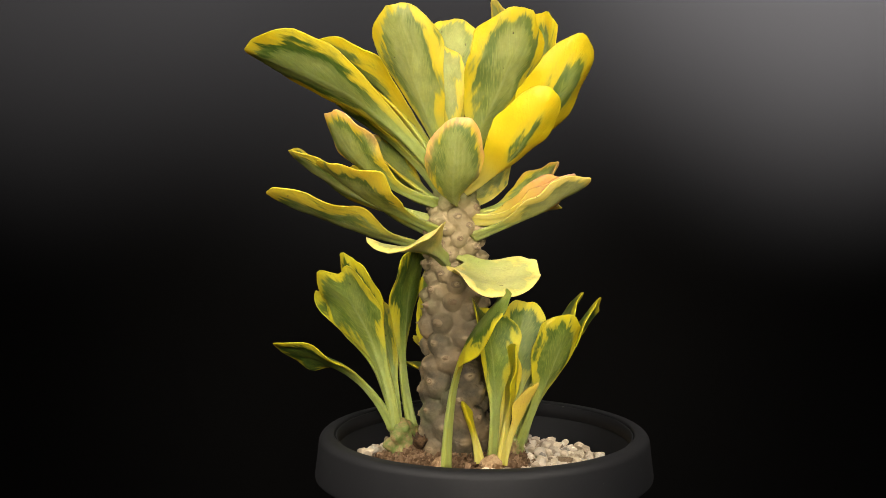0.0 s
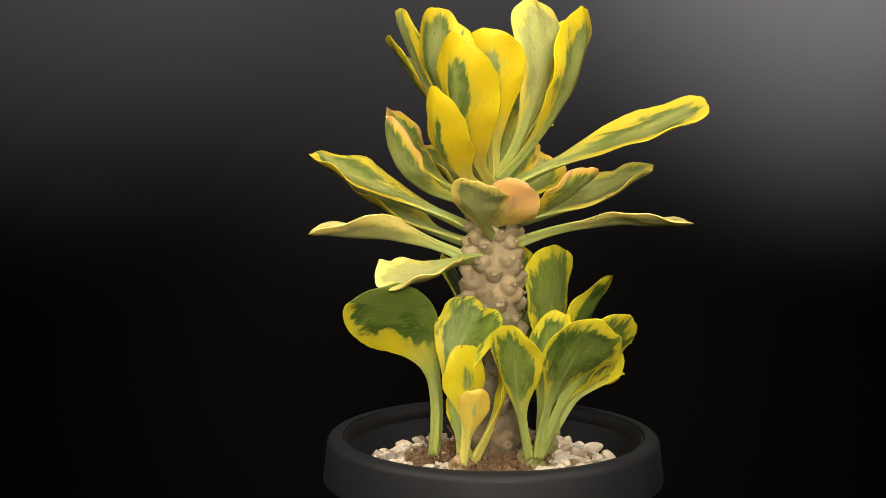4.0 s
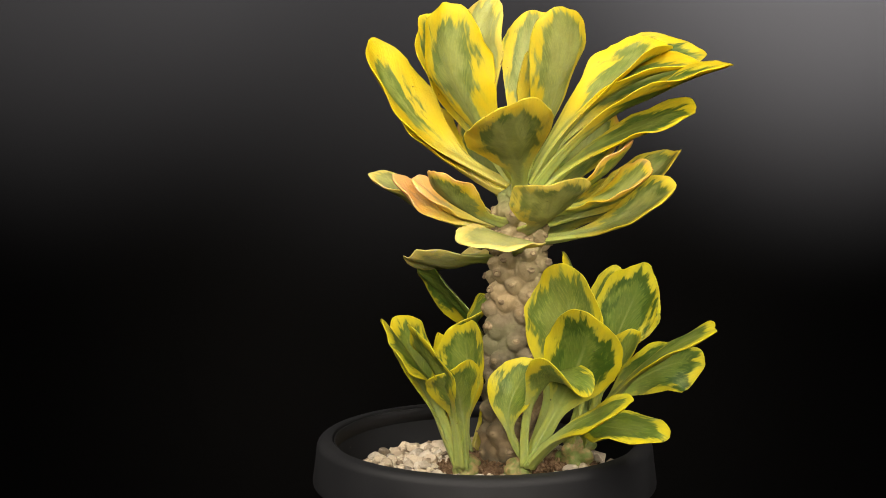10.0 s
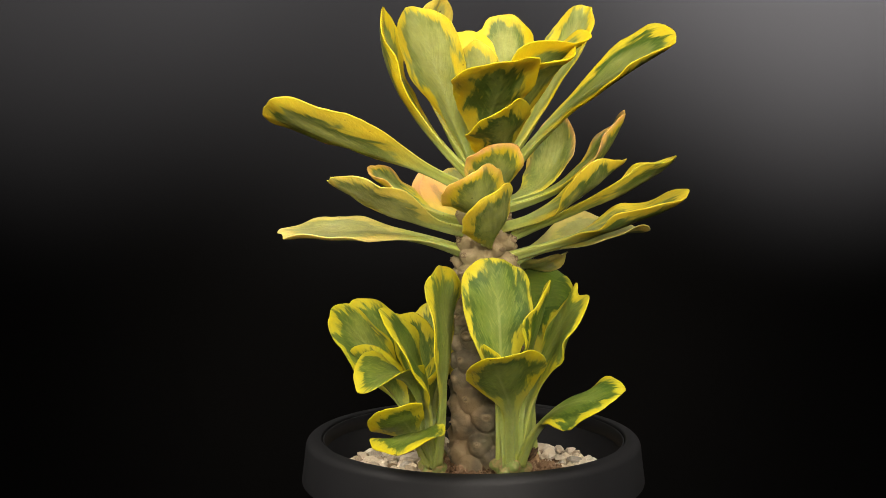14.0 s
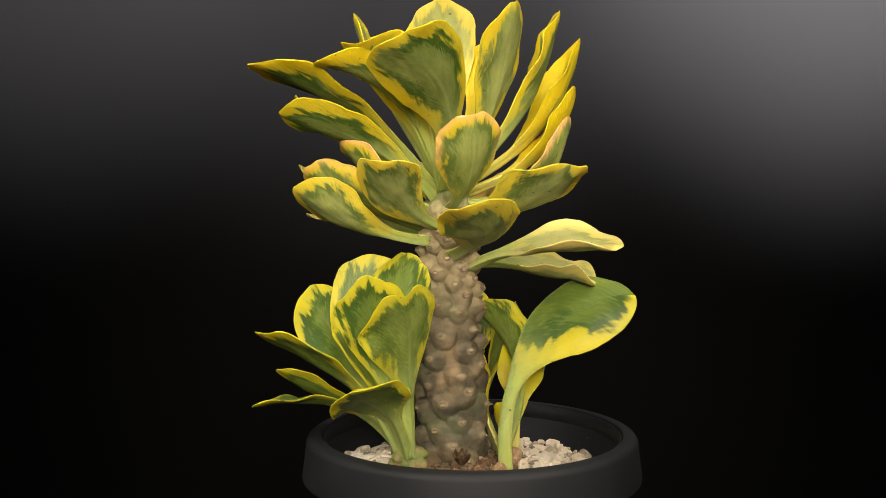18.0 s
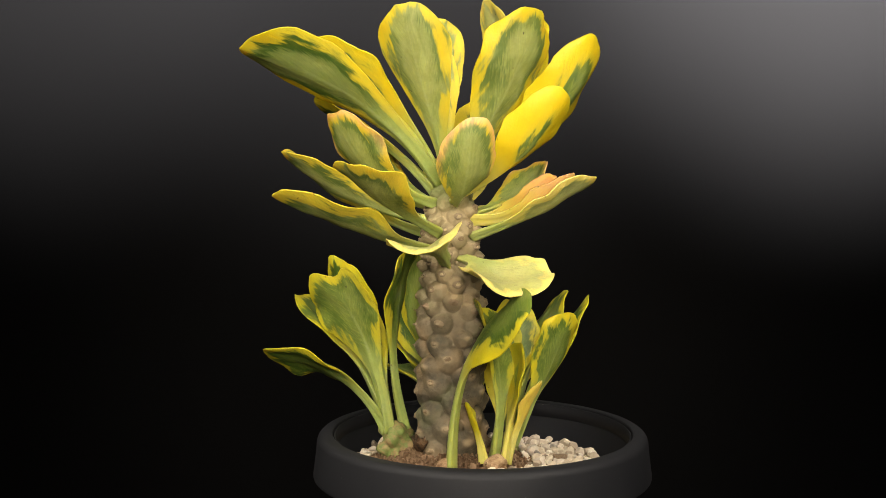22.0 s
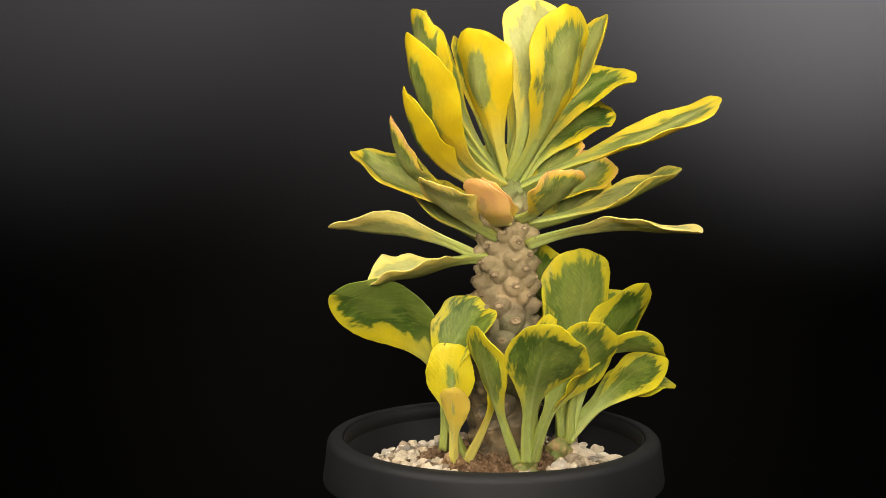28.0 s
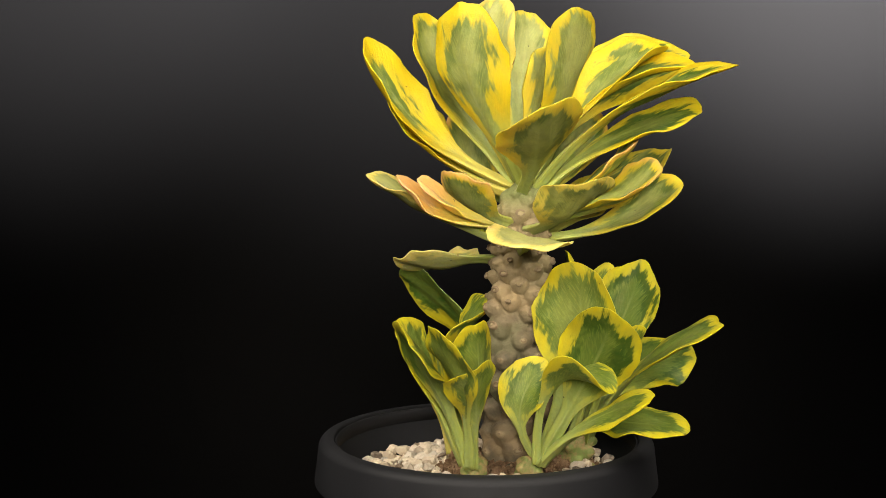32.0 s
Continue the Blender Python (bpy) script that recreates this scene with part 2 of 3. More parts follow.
def soil_material():
    m, nt, b = material("brown_potting_soil", 0.95, 0.15)
    tc = nt.nodes.new("ShaderNodeTexCoord")
    geo = nt.nodes.new("ShaderNodeNewGeometry")
    n1 = noise_tex(nt, tc.outputs["Object"], 420, 5, 0.7)
    n2 = noise_tex(nt, tc.outputs["Object"], 60, 3, 0.5)
    col = mixc(nt, n1, (0.04, 0.022, 0.011), (0.28, 0.165, 0.085))
    col = mixc(nt, mathn(nt, "MULTIPLY", geo.outputs["Random Per Island"], 0.7), col, (0.44, 0.29, 0.175))
    col = mixc(nt, mathn(nt, "MULTIPLY", ramp(nt, n2, 0.45, 0.7), 0.6), col, (0.10, 0.055, 0.03))
    nt.links.new(col, b.inputs["Base Color"])
    bump(nt, n1, 1.0, 0.003, b)
    return m


def backdrop_material():
    m, nt, b = material("black_backdrop", 0.8, 0.05)
    tc = nt.nodes.new("ShaderNodeTexCoord")
    n1 = noise_tex(nt, tc.outputs["Object"], 3, 3, 0.5)
    nt.links.new(mixc(nt, n1, (0.0054, 0.0052, 0.0053), (0.0066, 0.0064, 0.0065)), b.inputs["Base Color"])
    return m


LEAF, BARK, STEM, SCAR, PLASTIC, STONE, SOIL, BLACK, DRIED, STUB = (leaf_material(), bark_material(), stem_material(), scar_material(), pot_material(),
                                                                           stone_material(), soil_material(), backdrop_material(), dried_material(), stub_material())


# ---- helpers for meshes ----
def mesh_of(name, bm, mat, smooth=True):
    me = bpy.data.meshes.new(name)
    bm.normal_update()
    bm.to_mesh(me)
    bm.free()
    me.materials.append(mat)
    if smooth:
        me.shade_smooth()
    return me


def part(name, bm, mat, parent, label="", smooth=True):
    ob = new(name, mesh_of(name, bm, mat, smooth))
    ob.parent = parent
    if label:
        tagged(ob, label)
    return ob


def lathe(profile, segs=128, closed=True):
    """A turned body from (radius, height) pairs."""
    bm = bmesh.new()
    rings = []
    for r, z in profile:
        rings.append([bm.verts.new((r * math.cos(2 * math.pi * k / segs), r * math.sin(2 * math.pi * k / segs), z)) for k in range(segs)])
    pairs = list(zip(rings, rings[1:]))
    if closed:
        pairs.append((rings[-1], rings[0]))
    for a, b in pairs:
        for k in range(segs):
            bm.faces.new((a[k], a[(k + 1) % segs], b[(k + 1) % segs], b[k]))
    bmesh.ops.recalc_face_normals(bm, faces=bm.faces)
    return bm


def arc(cx, cz, r, a0, a1, n=5):
    return [(cx + r * math.cos(radians(a0 + (a1 - a0) * i / n)), cz + r * math.sin(radians(a0 + (a1 - a0) * i / n))) for i in range(n + 1)]


# ---- the setting: black table and studio backdrop ----
def setting():
    bm = bmesh.new()
    bmesh.ops.create_cube(bm, size=1.0)
    bmesh.ops.scale(bm, vec=(1.4, 0.75, 0.03), verts=bm.verts)
    bmesh.ops.translate(bm, vec=(0, -0.175, -0.015), verts=bm.verts)
    bmesh.ops.bevel(bm, geom=bm.edges[:], offset=0.003, segments=2, affect="EDGES")
    tagged(new("table_top", mesh_of("table_top", bm, BLACK, False)), "matt black studio table top", "table", kind="structure")
    bm = bmesh.new()
    bmesh.ops.create_grid(bm, x_segments=8, y_segments=8, size=3.0)
    bmesh.ops.translate(bm, vec=(0, 0, -0.75), verts=bm.verts)
    tagged(new("floor", mesh_of("floor", bm, BLACK)), "dark studio floor", "floor", kind="structure")
    bm = bmesh.new()
    bmesh.ops.create_cube(bm, size=1.0)
    bmesh.ops.scale(bm, vec=(4.4, 0.01, 3.0), verts=bm.verts)
    bmesh.ops.translate(bm, vec=(0, 1.106, 0.75), verts=bm.verts)
    tagged(new("backdrop", mesh_of("backdrop", bm, BLACK, False)), "plain black studio backdrop with a soft grey sheen", "backdrop", kind="structure")


setting()

# ---- the pot ----
POT_X, POT_Y = 0.00083, 0.00507       # the pot stands a little off the turning axis


def plant_pot():
    pot = tagged(new("plant_pot"), "round matt black plastic plant pot with a thick rolled rim", "plant pot")
    move = Matrix.Translation((POT_X, POT_Y, 0))
    def add(name, prof, label=""):
        bm = lathe(prof)
        bmesh.ops.transform(bm, matrix=move, verts=bm.verts)
        return part(name, bm, PLASTIC, pot, label)
    rim = [(0.0684, 0.0965), (0.0684, 0.0988)] + arc(0.0692, 0.0994, 0.0008, 180, 90, 3) + arc(0.0716, 0.0960, 0.0040, 86, 8, 7)
    rim += [(0.0762, 0.0905), (0.0774, 0.0815)] + arc(0.0762, 0.0807, 0.0012, 0, -80, 3) + [(0.0720, 0.0795), (0.0665, 0.0800)]
    add("rim", rim, "wide rolled black rim with a worn sheen")
    add("inner_lip", [(0.0680, 0.0964), (0.0680, 0.0990), (0.0677, 0.0993), (0.0673, 0.0990), (0.0668, 0.0930), (0.0676, 0.0930)], "thin raised inner lip")
    add("body", [(0.0676, 0.0931), (0.0667, 0.0931), (0.0642, 0.0700), (0.0500, 0.0040), (0.0, 0.0040), (0.0, 0.0), (0.0510, 0.0), (0.0530, 0.0015), (0.0660, 0.0790)])
    return pot


pot = plant_pot()

# ---- the plant ----
TX, TY = -0.0125, 0.0105               # foot of the trunk
TRUNK_TOP = 0.2170


def trunk_axis(z):
    k = (z - 0.094) / 0.12
    return Vector((TX - 0.0005 * k, TY + 0.0018 * k, z))


def tubercles():
    """Places of the knobs: (turn, height, pitch between neighbours), on one rising spiral."""
    out, z, a = [], 0.0860, 40.0
    while z < 0.2130:
        k = min(1.0, max(0.0, (z - 0.125) / 0.055))
        step = 0.00150 + (0.00088 - 0.00150) * k
        out.append((radians(a) + random.uniform(-0.20, 0.20), z + random.uniform(-0.0013, 0.0013), step * 8 * random.uniform(0.82, 1.18)))
        z += step
        a += 137.5
    return out


KNOBS = tubercles()


def along_z(z, pts):
    for (z0, r0), (z1, r1) in zip(pts, pts[1:]):
        if z <= z1:
            return r0 + (r1 - r0) * max(0, z - z0) / (z1 - z0)
    return pts[-1][1]


def trunk_radius(z):
    """Radius out to the tips of the knobs."""
    return along_z(z, ((0.085, 0.0172), (0.100, 0.0172), (0.130, 0.0172), (0.160, 0.0164), (0.185, 0.0152), (0.200, 0.0134), (0.210, 0.0098), (0.2185, 0.0010)))


def knob_height(z):
    return along_z(z, ((0.085, 0.0030), (0.100, 0.0048), (0.150, 0.0050), (0.185, 0.0050), (0.200, 0.0040), (0.212, 0.0020), (0.2185, 0.0)))


def trunk(parent):
    rows, segs = 250, 132
    bm = bmesh.new()
    lay = bm.loops.layers.float_color.new("bump")
    rings, val = [], {}
    for i in range(rows + 1):
        z = 0.084 + (0.2185 - 0.084) * i / rows
        c, r0, ring = trunk_axis(z), trunk_radius(z), []
        hk = knob_height(z)
        near = [q for q in KNOBS if abs(z - q[1]) < q[2]]
        for k in range(segs):
            th = 2 * math.pi * k / segs
            h, tip = 0.0, 0.0
            for a, zz, s in near:
                dz = z - zz
                da = (th - a + math.pi) % (2 * math.pi) - math.pi
                # the knobs droop a little: steep above, sloping below
                d2 = (da * r0 / (s * 0.76)) ** 2 + (dz / (s * (0.38 if dz > 0 else 0.66))) ** 2
                if d2 < 1.6:
                    d = math.sqrt(d2)
                    v = 0.90 * max(0.0, 1 - d2) ** 0.50 + 0.13 * max(0.0, 1 - d / 0.40)
                    h += v ** 5
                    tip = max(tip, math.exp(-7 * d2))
            h = min(1.08, h ** (1 / 5))
            n = noise.noise(Vector((math.cos(th) * 2.2, math.sin(th) * 2.2, z * 150))) * 0.0011 + noise.noise(Vector((math.cos(th) * 7, math.sin(th) * 7, z * 480))) * 0.00025
            r = max(0.0004, r0 - hk + h * hk + n)
            v = bm.verts.new((c.x + r * math.cos(th), c.y + r * math.sin(th), z))
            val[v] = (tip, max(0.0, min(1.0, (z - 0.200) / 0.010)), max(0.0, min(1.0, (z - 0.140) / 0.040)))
            ring.append(v)
        rings.append(ring)
    for a, b in zip(rings, rings[1:]):
        for k in range(segs):
            f = bm.faces.new((a[k], a[(k + 1) % segs], b[(k + 1) % segs], b[k]))
            for lp in f.loops:
                lp[lay] = (*val[lp.vert], 1)
    bm.faces.new(rings[-1])
    bm.faces.new(list(reversed(rings[0])))
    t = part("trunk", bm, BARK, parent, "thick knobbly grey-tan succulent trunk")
    # dry leaf scars, one on each knob: a small ring with a sunken middle, on the lower trunk a hooked stub
    scars = []
    for prof in ([(0.0, 0.0003), (0.0006, 0.0002), (0.0011, 0.0006), (0.0017, 0.0007), (0.0022, 0.0002), (0.0025, -0.0009)],
                 [(0.0, 0.0024), (0.0003, 0.0022), (0.0007, 0.0012), (0.0013, 0.0006), (0.0019, 0.0000), (0.0023, -0.0009)]):
        bm2 = lathe(prof, 14, closed=False)
        for v in bm2.verts:
            v.co += noise.noise_vector(v.co * 900) * 0.00028
            v.co.y -= max(0.0, v.co.z) * 0.25
        scars.append(mesh_of("leaf_scar", bm2, SCAR))
    for k, (a, z, s) in enumerate(KNOBS):
        if z < 0.092 or z > 0.203:
            continue
        c = trunk_axis(z)
        r = trunk_radius(z) - 0.0004
        ob = new("leaf_scar", scars[1 if z < 0.165 and random.random() < 0.6 else 0])
        ob.parent = t
        q = s / 0.0105 * random.uniform(0.45, 0.72) * (1.75 if z > 0.150 else 1.0)
        out = Vector((math.cos(a), math.sin(a), random.uniform(0.05, 0.40))).normalized()
        ob.matrix_basis = Matrix.LocRotScale(Vector((c.x + r * math.cos(a), c.y + r * math.sin(a), z)), out.to_track_quat("Z", "Y"), (q * 1.1, q * 0.85, q))
    return t


def spatula(s, neck, wide, start=0.14):
    """Half width along the blade, 0 to 1: a narrow stalk that opens into a broad round end."""
    k = min(1.0, max(0.0, (s - start) / (wide - start)))
    k = (k * k * (3 - 2 * k)) ** 1.15
    w = neck + (1 - neck) * k
    if s > wide:
        e = (s - wide) / (1 - wide)
        w *= math.sqrt(max(0.0, 1 - e ** 2.4))
    return w


def leaf(parent, tip, base, width, margin=0.25, pink=0.0, pale=0.0, dark=0.5, lift=0.06, roll=0, cup=0.14, twist=0, curl=0.0, neck=0.2, wide=0.74,
         wave=0.10, seed=0, label="", core=None, bow=0.0, shift=None, lobes=0.0, start=0.14):
    """One fleshy leaf from base to tip (mm). lift: arch above the chord; bow: arch to its side; cup: how far the edges rise; curl: how the end
    bends down (+) or up (-); margin: width of the yellow edge; pale, dark, pink: its tints."""
    rng = random.Random(seed * 7 + int(abs(tip[0]) * 13 + abs(tip[2]) * 5))
    b, t = Vector(base) / 1000, Vector(tip) / 1000
    chord = t - b
    length = chord.length
    d = chord.normalized()
    axis = Vector(core) / 1000 if core else trunk_axis(b.z)
    inward = Vector((axis.x - t.x, axis.y - t.y, 0))
    inward = inward.normalized() if inward.length > 1e-5 else Vector((0, 0, 1))
    up = (inward * 0.6 + Vector((0, 0, 1)))
    nrm = (up - d * up.dot(d)).normalized()
    acr = d.cross(nrm)
    face = Matrix.Rotation(radians(roll), 3, d) @ nrm
    vert = (Vector((0, 0, 1)) - d * d.z)
    mid = (b + t) / 2 + (vert.normalized() if vert.length > 0.2 else nrm) * lift * length * 2 + acr * bow * length
    n, m = 46, 18
    half = width / 2000
    ph = [rng.uniform(0, 6.28) for _ in range(4)]
    sh = rng.uniform(-0.22, 0.22) if shift is None else shift
    rag = Vector((rng.uniform(0, 90), rng.uniform(0, 90), rng.uniform(0, 90)))
    steps = [i / n if i < n * 0.7 else 0.7 + 0.3 * math.sin((i / n - 0.7) / 0.3 * math.pi / 2) for i in range(n + 1)]
    span = [half * spatula(s, neck, wide, start) for s in steps]
    rim = np.array([(s * length, w) for s, w in zip(steps, span) if s >= wide - 0.04])
    bare = max(0.0, start - 0.14) * 1.2          # a longer stalk stays plain further up
    top, bot, info = [], [], []
    for s, w in zip(steps, span):
        p = b * (1 - s) ** 2 + mid * 2 * s * (1 - s) + t * s ** 2
        tg = ((mid - b) * (1 - s) + (t - mid) * s).normalized()
        nn = (face - tg * face.dot(tg)).normalized()
        nn = Matrix.Rotation(radians(twist * s * s), 3, tg) @ nn
        aa = tg.cross(nn)
        e = max(0.0, (s - 0.6) / 0.4)
        p = p - nn * curl * length * e * e
        k = min(1.0, max(0.0, (s - start) / (wide - start)))
        k = k * k * (3 - 2 * k)
        th = 0.0018 + 0.0010 * max(0, 1 - s * 2.0)
        rt, rb, ri = [], [], []
        for j in range(m + 1):
            u = math.sin((-1 + 2 * j / m) * math.pi / 2)
            hand = 3.0 if u > 0 else 0.0
            # uneven outline: slow swells, scallops and small nicks
            ww = w * (1 + k * (0.11 * noise.noise(rag + Vector((s * 4.2, hand, 0))) + 0.060 * noise.noise(rag + Vector((s * 10, hand + 5, 0))) + 0.030 * noise.noise(rag + Vector((s * 26, hand + 9, 0)))))
            v = ww * u / half
            hgt = cup * (abs(v) ** 1.7 - 0.3 * k)
            hgt += wave * k * v * v * (0.55 * math.sin(s * 10 + ph[1] + hand) + 0.30 * math.sin(s * 23 + ph[0] + hand)) * (0.4 + 0.6 * s)
            hgt += 0.035 * k * noise.noise(rag + Vector((s * 5, v * 2.2, 4)))
            hgt -= 0.030 * k * math.exp(-(v / 0.10) ** 2) * (1 - s)
            end = max(0.0, (s - 0.72) / 0.28)
            ext = half * end * (0.20 * noise.noise(rag + Vector((v * 1.6, 0, 7))) + 0.05 * noise.noise(rag + Vector((v * 4, 2, 7))) + lobes * (abs(math.sin(v * 2.4 + ph[2] * 0.3)) - 0.7))
            q = p + aa * (ww * u) + nn * (hgt * width / 1000) + tg * ext
            thick = th * max(0.30, 1 - abs(u) ** 6) * max(0.30, 1 - max(0.0, (s - 0.92) / 0.08) ** 3)
            rt.append(q + nn * thick * 0.5)
            rb.append(q - nn * thick * 0.5 - nn * th * 0.8 * max(0, 1 - abs(u) * 2) * max(0, 1 - s))
            us = (u - sh) / (1 - sh if u > sh else 1 + sh)
            dist = (1 - abs(us)) * max(w / half, 0.5) if s < wide else 9.0
            if sh > -1 or u > -0.2:          # a heart may run out over one side
                dist = min(dist, float(np.hypot(rim[:, 0] - s * length, rim[:, 1] - abs(w * u)).min()) / half * (1 if s >= wide else 1.3))
            dist = min(dist, 1.6)
            ri.append(((us * w / half + 1) / 2, max(0.0, (s - bare) / (1 - bare)), max(0.0, dist)))
        top.append(rt), bot.append(rb), info.append(ri)
    bm = bmesh.new()
    l1 = bm.loops.layers.float_color.new("blade")
    l2 = bm.loops.layers.float_color.new("tint")
    vt = [[bm.verts.new(q) for q in r] for r in top]
    vb = [[bm.verts.new(q) for q in r] for r in bot]
    tag = {}
    for i in range(n + 1):
        for j in range(m + 1):
            tag[vt[i][j]] = tag[vb[i][j]] = info[i][j]

    def quad(*v):
        f = bm.faces.new(v)
        for lp in f.loops:
            lp[l1] = (*tag[lp.vert], 1)
            lp[l2] = (margin, pink, pale, dark)
    for i in range(n):
        for j in range(m):
            quad(vt[i][j], vt[i][j + 1], vt[i + 1][j + 1], vt[i + 1][j])
            quad(vb[i][j + 1], vb[i][j], vb[i + 1][j], vb[i + 1][j + 1])
        quad(vt[i][0], vt[i + 1][0], vb[i + 1][0], vb[i][0])
        quad(vt[i + 1][m], vt[i][m], vb[i][m], vb[i + 1][m])
    for j in range(m):
        quad(vt[0][j + 1], vt[0][j], vb[0][j], vb[0][j + 1])
        quad(vt[n][j], vt[n][j + 1], vb[n][j + 1], vb[n][j])
    return part("leaf", bm, LEAF, parent, label)


def on_trunk(tip, z, inset=2.0):
    """A place on the trunk's skin at height z, facing the tip (mm)."""
    c = trunk_axis(z / 1000) * 1000
    v = Vector((tip[0] - c.x, tip[1] - c.y, 0)).normalized()
    r = trunk_radius(z / 1000) * 1000 * 0.82 - inset
    return (c.x + v.x * r, c.y + v.y * r, z)


plant = tagged(new("succulent_plant"), "variegated succulent with knobbly trunk and yellow-edged green leaves, rooted in gravel", "potted plant")
stem = trunk(plant)


def crown(tip, z, width, **kw):
    return leaf(plant, tip, on_trunk(tip, z), width, seed=len(plant.children), **kw)

# inner rosette
crown((11, 23, 297), 216, 29.5, roll=-3, lift=-0.120, bow=0.018, cup=0.05, twist=-4, curl=-0.083, wide=0.81, margin=0.24, pale=0.66, dark=0.20)
crown((34, 35, 288), 215, 33.0, roll=15, lift=-0.067, bow=-0.063, cup=0.14, twist=-5, curl=-0.075, wide=0.75, margin=0.34, pale=0.42, dark=0.45)
crown((-15, 59, 287), 215, 29.3, roll=12, lift=-0.014, bow=-0.027, cup=0.11, twist=3, curl=-0.057, wide=0.81, margin=0.20, pale=0.46, dark=0.35)
crown((-19, 25, 276), 217, 18.0, roll=0, lift=0.030, bow=0.000, cup=0.16, twist=0, curl=0.000, wide=0.74, margin=0.30, pale=0.54, dark=0.20)
crown((18, -6, 282), 216, 27.2, roll=0, lift=-0.029, bow=-0.005, cup=0.23, twist=-13, curl=-0.031, wide=0.73, margin=0.62, pale=0.42, dark=0.20)
crown((-39, -23, 291), 214, 28.9, roll=9, lift=-0.043, bow=-0.101, cup=0.12, twist=16, curl=0.010, wide=0.79, margin=0.19, pale=0.46, dark=0.50)
crown((19, -28, 289), 214, 32.4, roll=-42, lift=-0.072, bow=0.150, cup=0.17, twist=36, curl=-0.015, wide=0.77, margin=0.27, pale=0.42, dark=0.60, lobes=0.22)
crown((43, -33, 277), 213, 29.4, roll=-25, lift=-0.110, bow=0.046, cup=0.29, twist=4, curl=-0.032, wide=0.69, margin=0.66, pale=0.30, dark=0.60)
crown((29, -36, 256), 210, 25.4, roll=-7, lift=-0.107, bow=0.106, cup=0.26, twist=-27, curl=-0.039, wide=0.65, margin=0.86, pale=0.30, dark=0.70)
# great spreading leaves
crown((-106, 5, 274), 212, 36.6, roll=42, lift=0.094, bow=-0.159, cup=0.14, twist=-17, curl=-0.011, wide=0.78, margin=0.21, pale=0.38, dark=0.90)
crown((30, 102, 245), 211, 35.8, roll=20, lift=0.031, bow=-0.048, cup=0.13, twist=3, curl=-0.051, wide=0.69, margin=0.30, pale=0.52, dark=0.70)
crown((-82, 73, 264), 211, 35.5, roll=1, lift=0.104, bow=0.059, cup=0.09, twist=11, curl=-0.028, wide=0.78, margin=0.32, pale=0.30, dark=0.90, lobes=0.12)
crown((-70, 66, 245), 208, 28.3, roll=31, lift=0.091, bow=-0.078, cup=0.11, twist=-10, curl=-0.030, wide=0.73, margin=0.28, pale=0.34, dark=1.00)
crown((-84, 44, 269), 212, 23.8, roll=3, lift=0.149, bow=-0.091, cup=0.22, twist=11, curl=0.013, wide=0.75, margin=0.45, pale=0.38, dark=0.60)
crown((-77, 25, 280), 213, 29.7, roll=16, lift=0.083, bow=0.111, cup=0.26, twist=14, curl=0.039, wide=0.79, margin=0.42, pale=0.38, dark=0.50)
# short leaves flushed with pink
crown((-9, -43, 243), 206, 25.7, roll=11, lift=-0.188, bow=0.072, cup=0.19, twist=-23, curl=-0.052, wide=0.68, margin=0.15, pale=0.38, dark=0.50, pink=0.90)
crown((-67, -16, 246), 205, 28.1, roll=13, lift=-0.124, bow=-0.042, cup=0.14, twist=0, curl=-0.014, wide=0.77, margin=0.15, pale=0.38, dark=0.60, pink=0.75)
crown((36, 36, 222), 198, 24.0, roll=6, lift=-0.082, bow=0.002, cup=0.16, twist=-14, curl=-0.029, wide=0.68, margin=0.21, pale=0.38, dark=0.50, pink=0.80)
crown((-52, 45, 233), 203, 23.1, roll=4, lift=-0.055, bow=0.034, cup=0.12, twist=9, curl=-0.039, wide=0.74, margin=0.23, pale=0.30, dark=0.50, pink=0.90)
crown((-52, 63, 223), 203, 27.8, roll=12, lift=-0.090, bow=-0.033, cup=0.20, twist=24, curl=-0.022, wide=0.70, margin=0.31, pale=0.42, dark=0.50, pink=0.60)
crown((40, -4, 219), 197, 23.2, roll=-23, lift=-0.141, bow=-0.005, cup=0.12, twist=5, curl=-0.001, wide=0.63, margin=0.85, pale=0.62, dark=0.00, pink=1.00, neck=0.4)
crown((33, 2, 218), 196, 18.3, roll=-22, lift=-0.092, bow=0.015, cup=0.14, twist=-4, curl=0.015, wide=0.60, margin=0.85, pale=0.62, dark=0.00, pink=1.00, neck=0.4)
# lower whorl
crown((-89, 16, 230), 196, 27.4, roll=54, lift=-0.072, bow=0.025, cup=0.15, twist=-60, curl=0.005, wide=0.78, margin=0.24, pale=0.52, dark=0.70, pink=0.05)
crown((-95, -22, 213), 184, 34.9, roll=5, lift=-0.023, bow=-0.229, cup=0.15, twist=5, curl=-0.002, wide=0.60, margin=0.30, pale=0.52, dark=0.70)
crown((2, 88, 221), 195, 32.6, roll=13, lift=-0.054, bow=-0.077, cup=0.15, twist=-5, curl=-0.009, wide=0.70, margin=0.20, pale=0.67, dark=0.59)
crown((32, 91, 193), 186, 35.1, roll=-16, lift=0.073, bow=-0.049, cup=0.07, twist=11, curl=-0.023, wide=0.72, margin=0.30, pale=0.85, dark=0.26)
crown((-61, -60, 223), 192, 34.3, roll=-14, lift=-0.001, bow=0.109, cup=0.15, twist=6, curl=-0.046, wide=0.76, margin=0.24, pale=0.52, dark=0.70)
crown((-38, -70, 191), 178, 32.2, roll=30, lift=0.075, bow=0.020, cup=0.19, twist=-33, curl=-0.011, wide=0.64, margin=0.30, pale=0.85, dark=0.26)
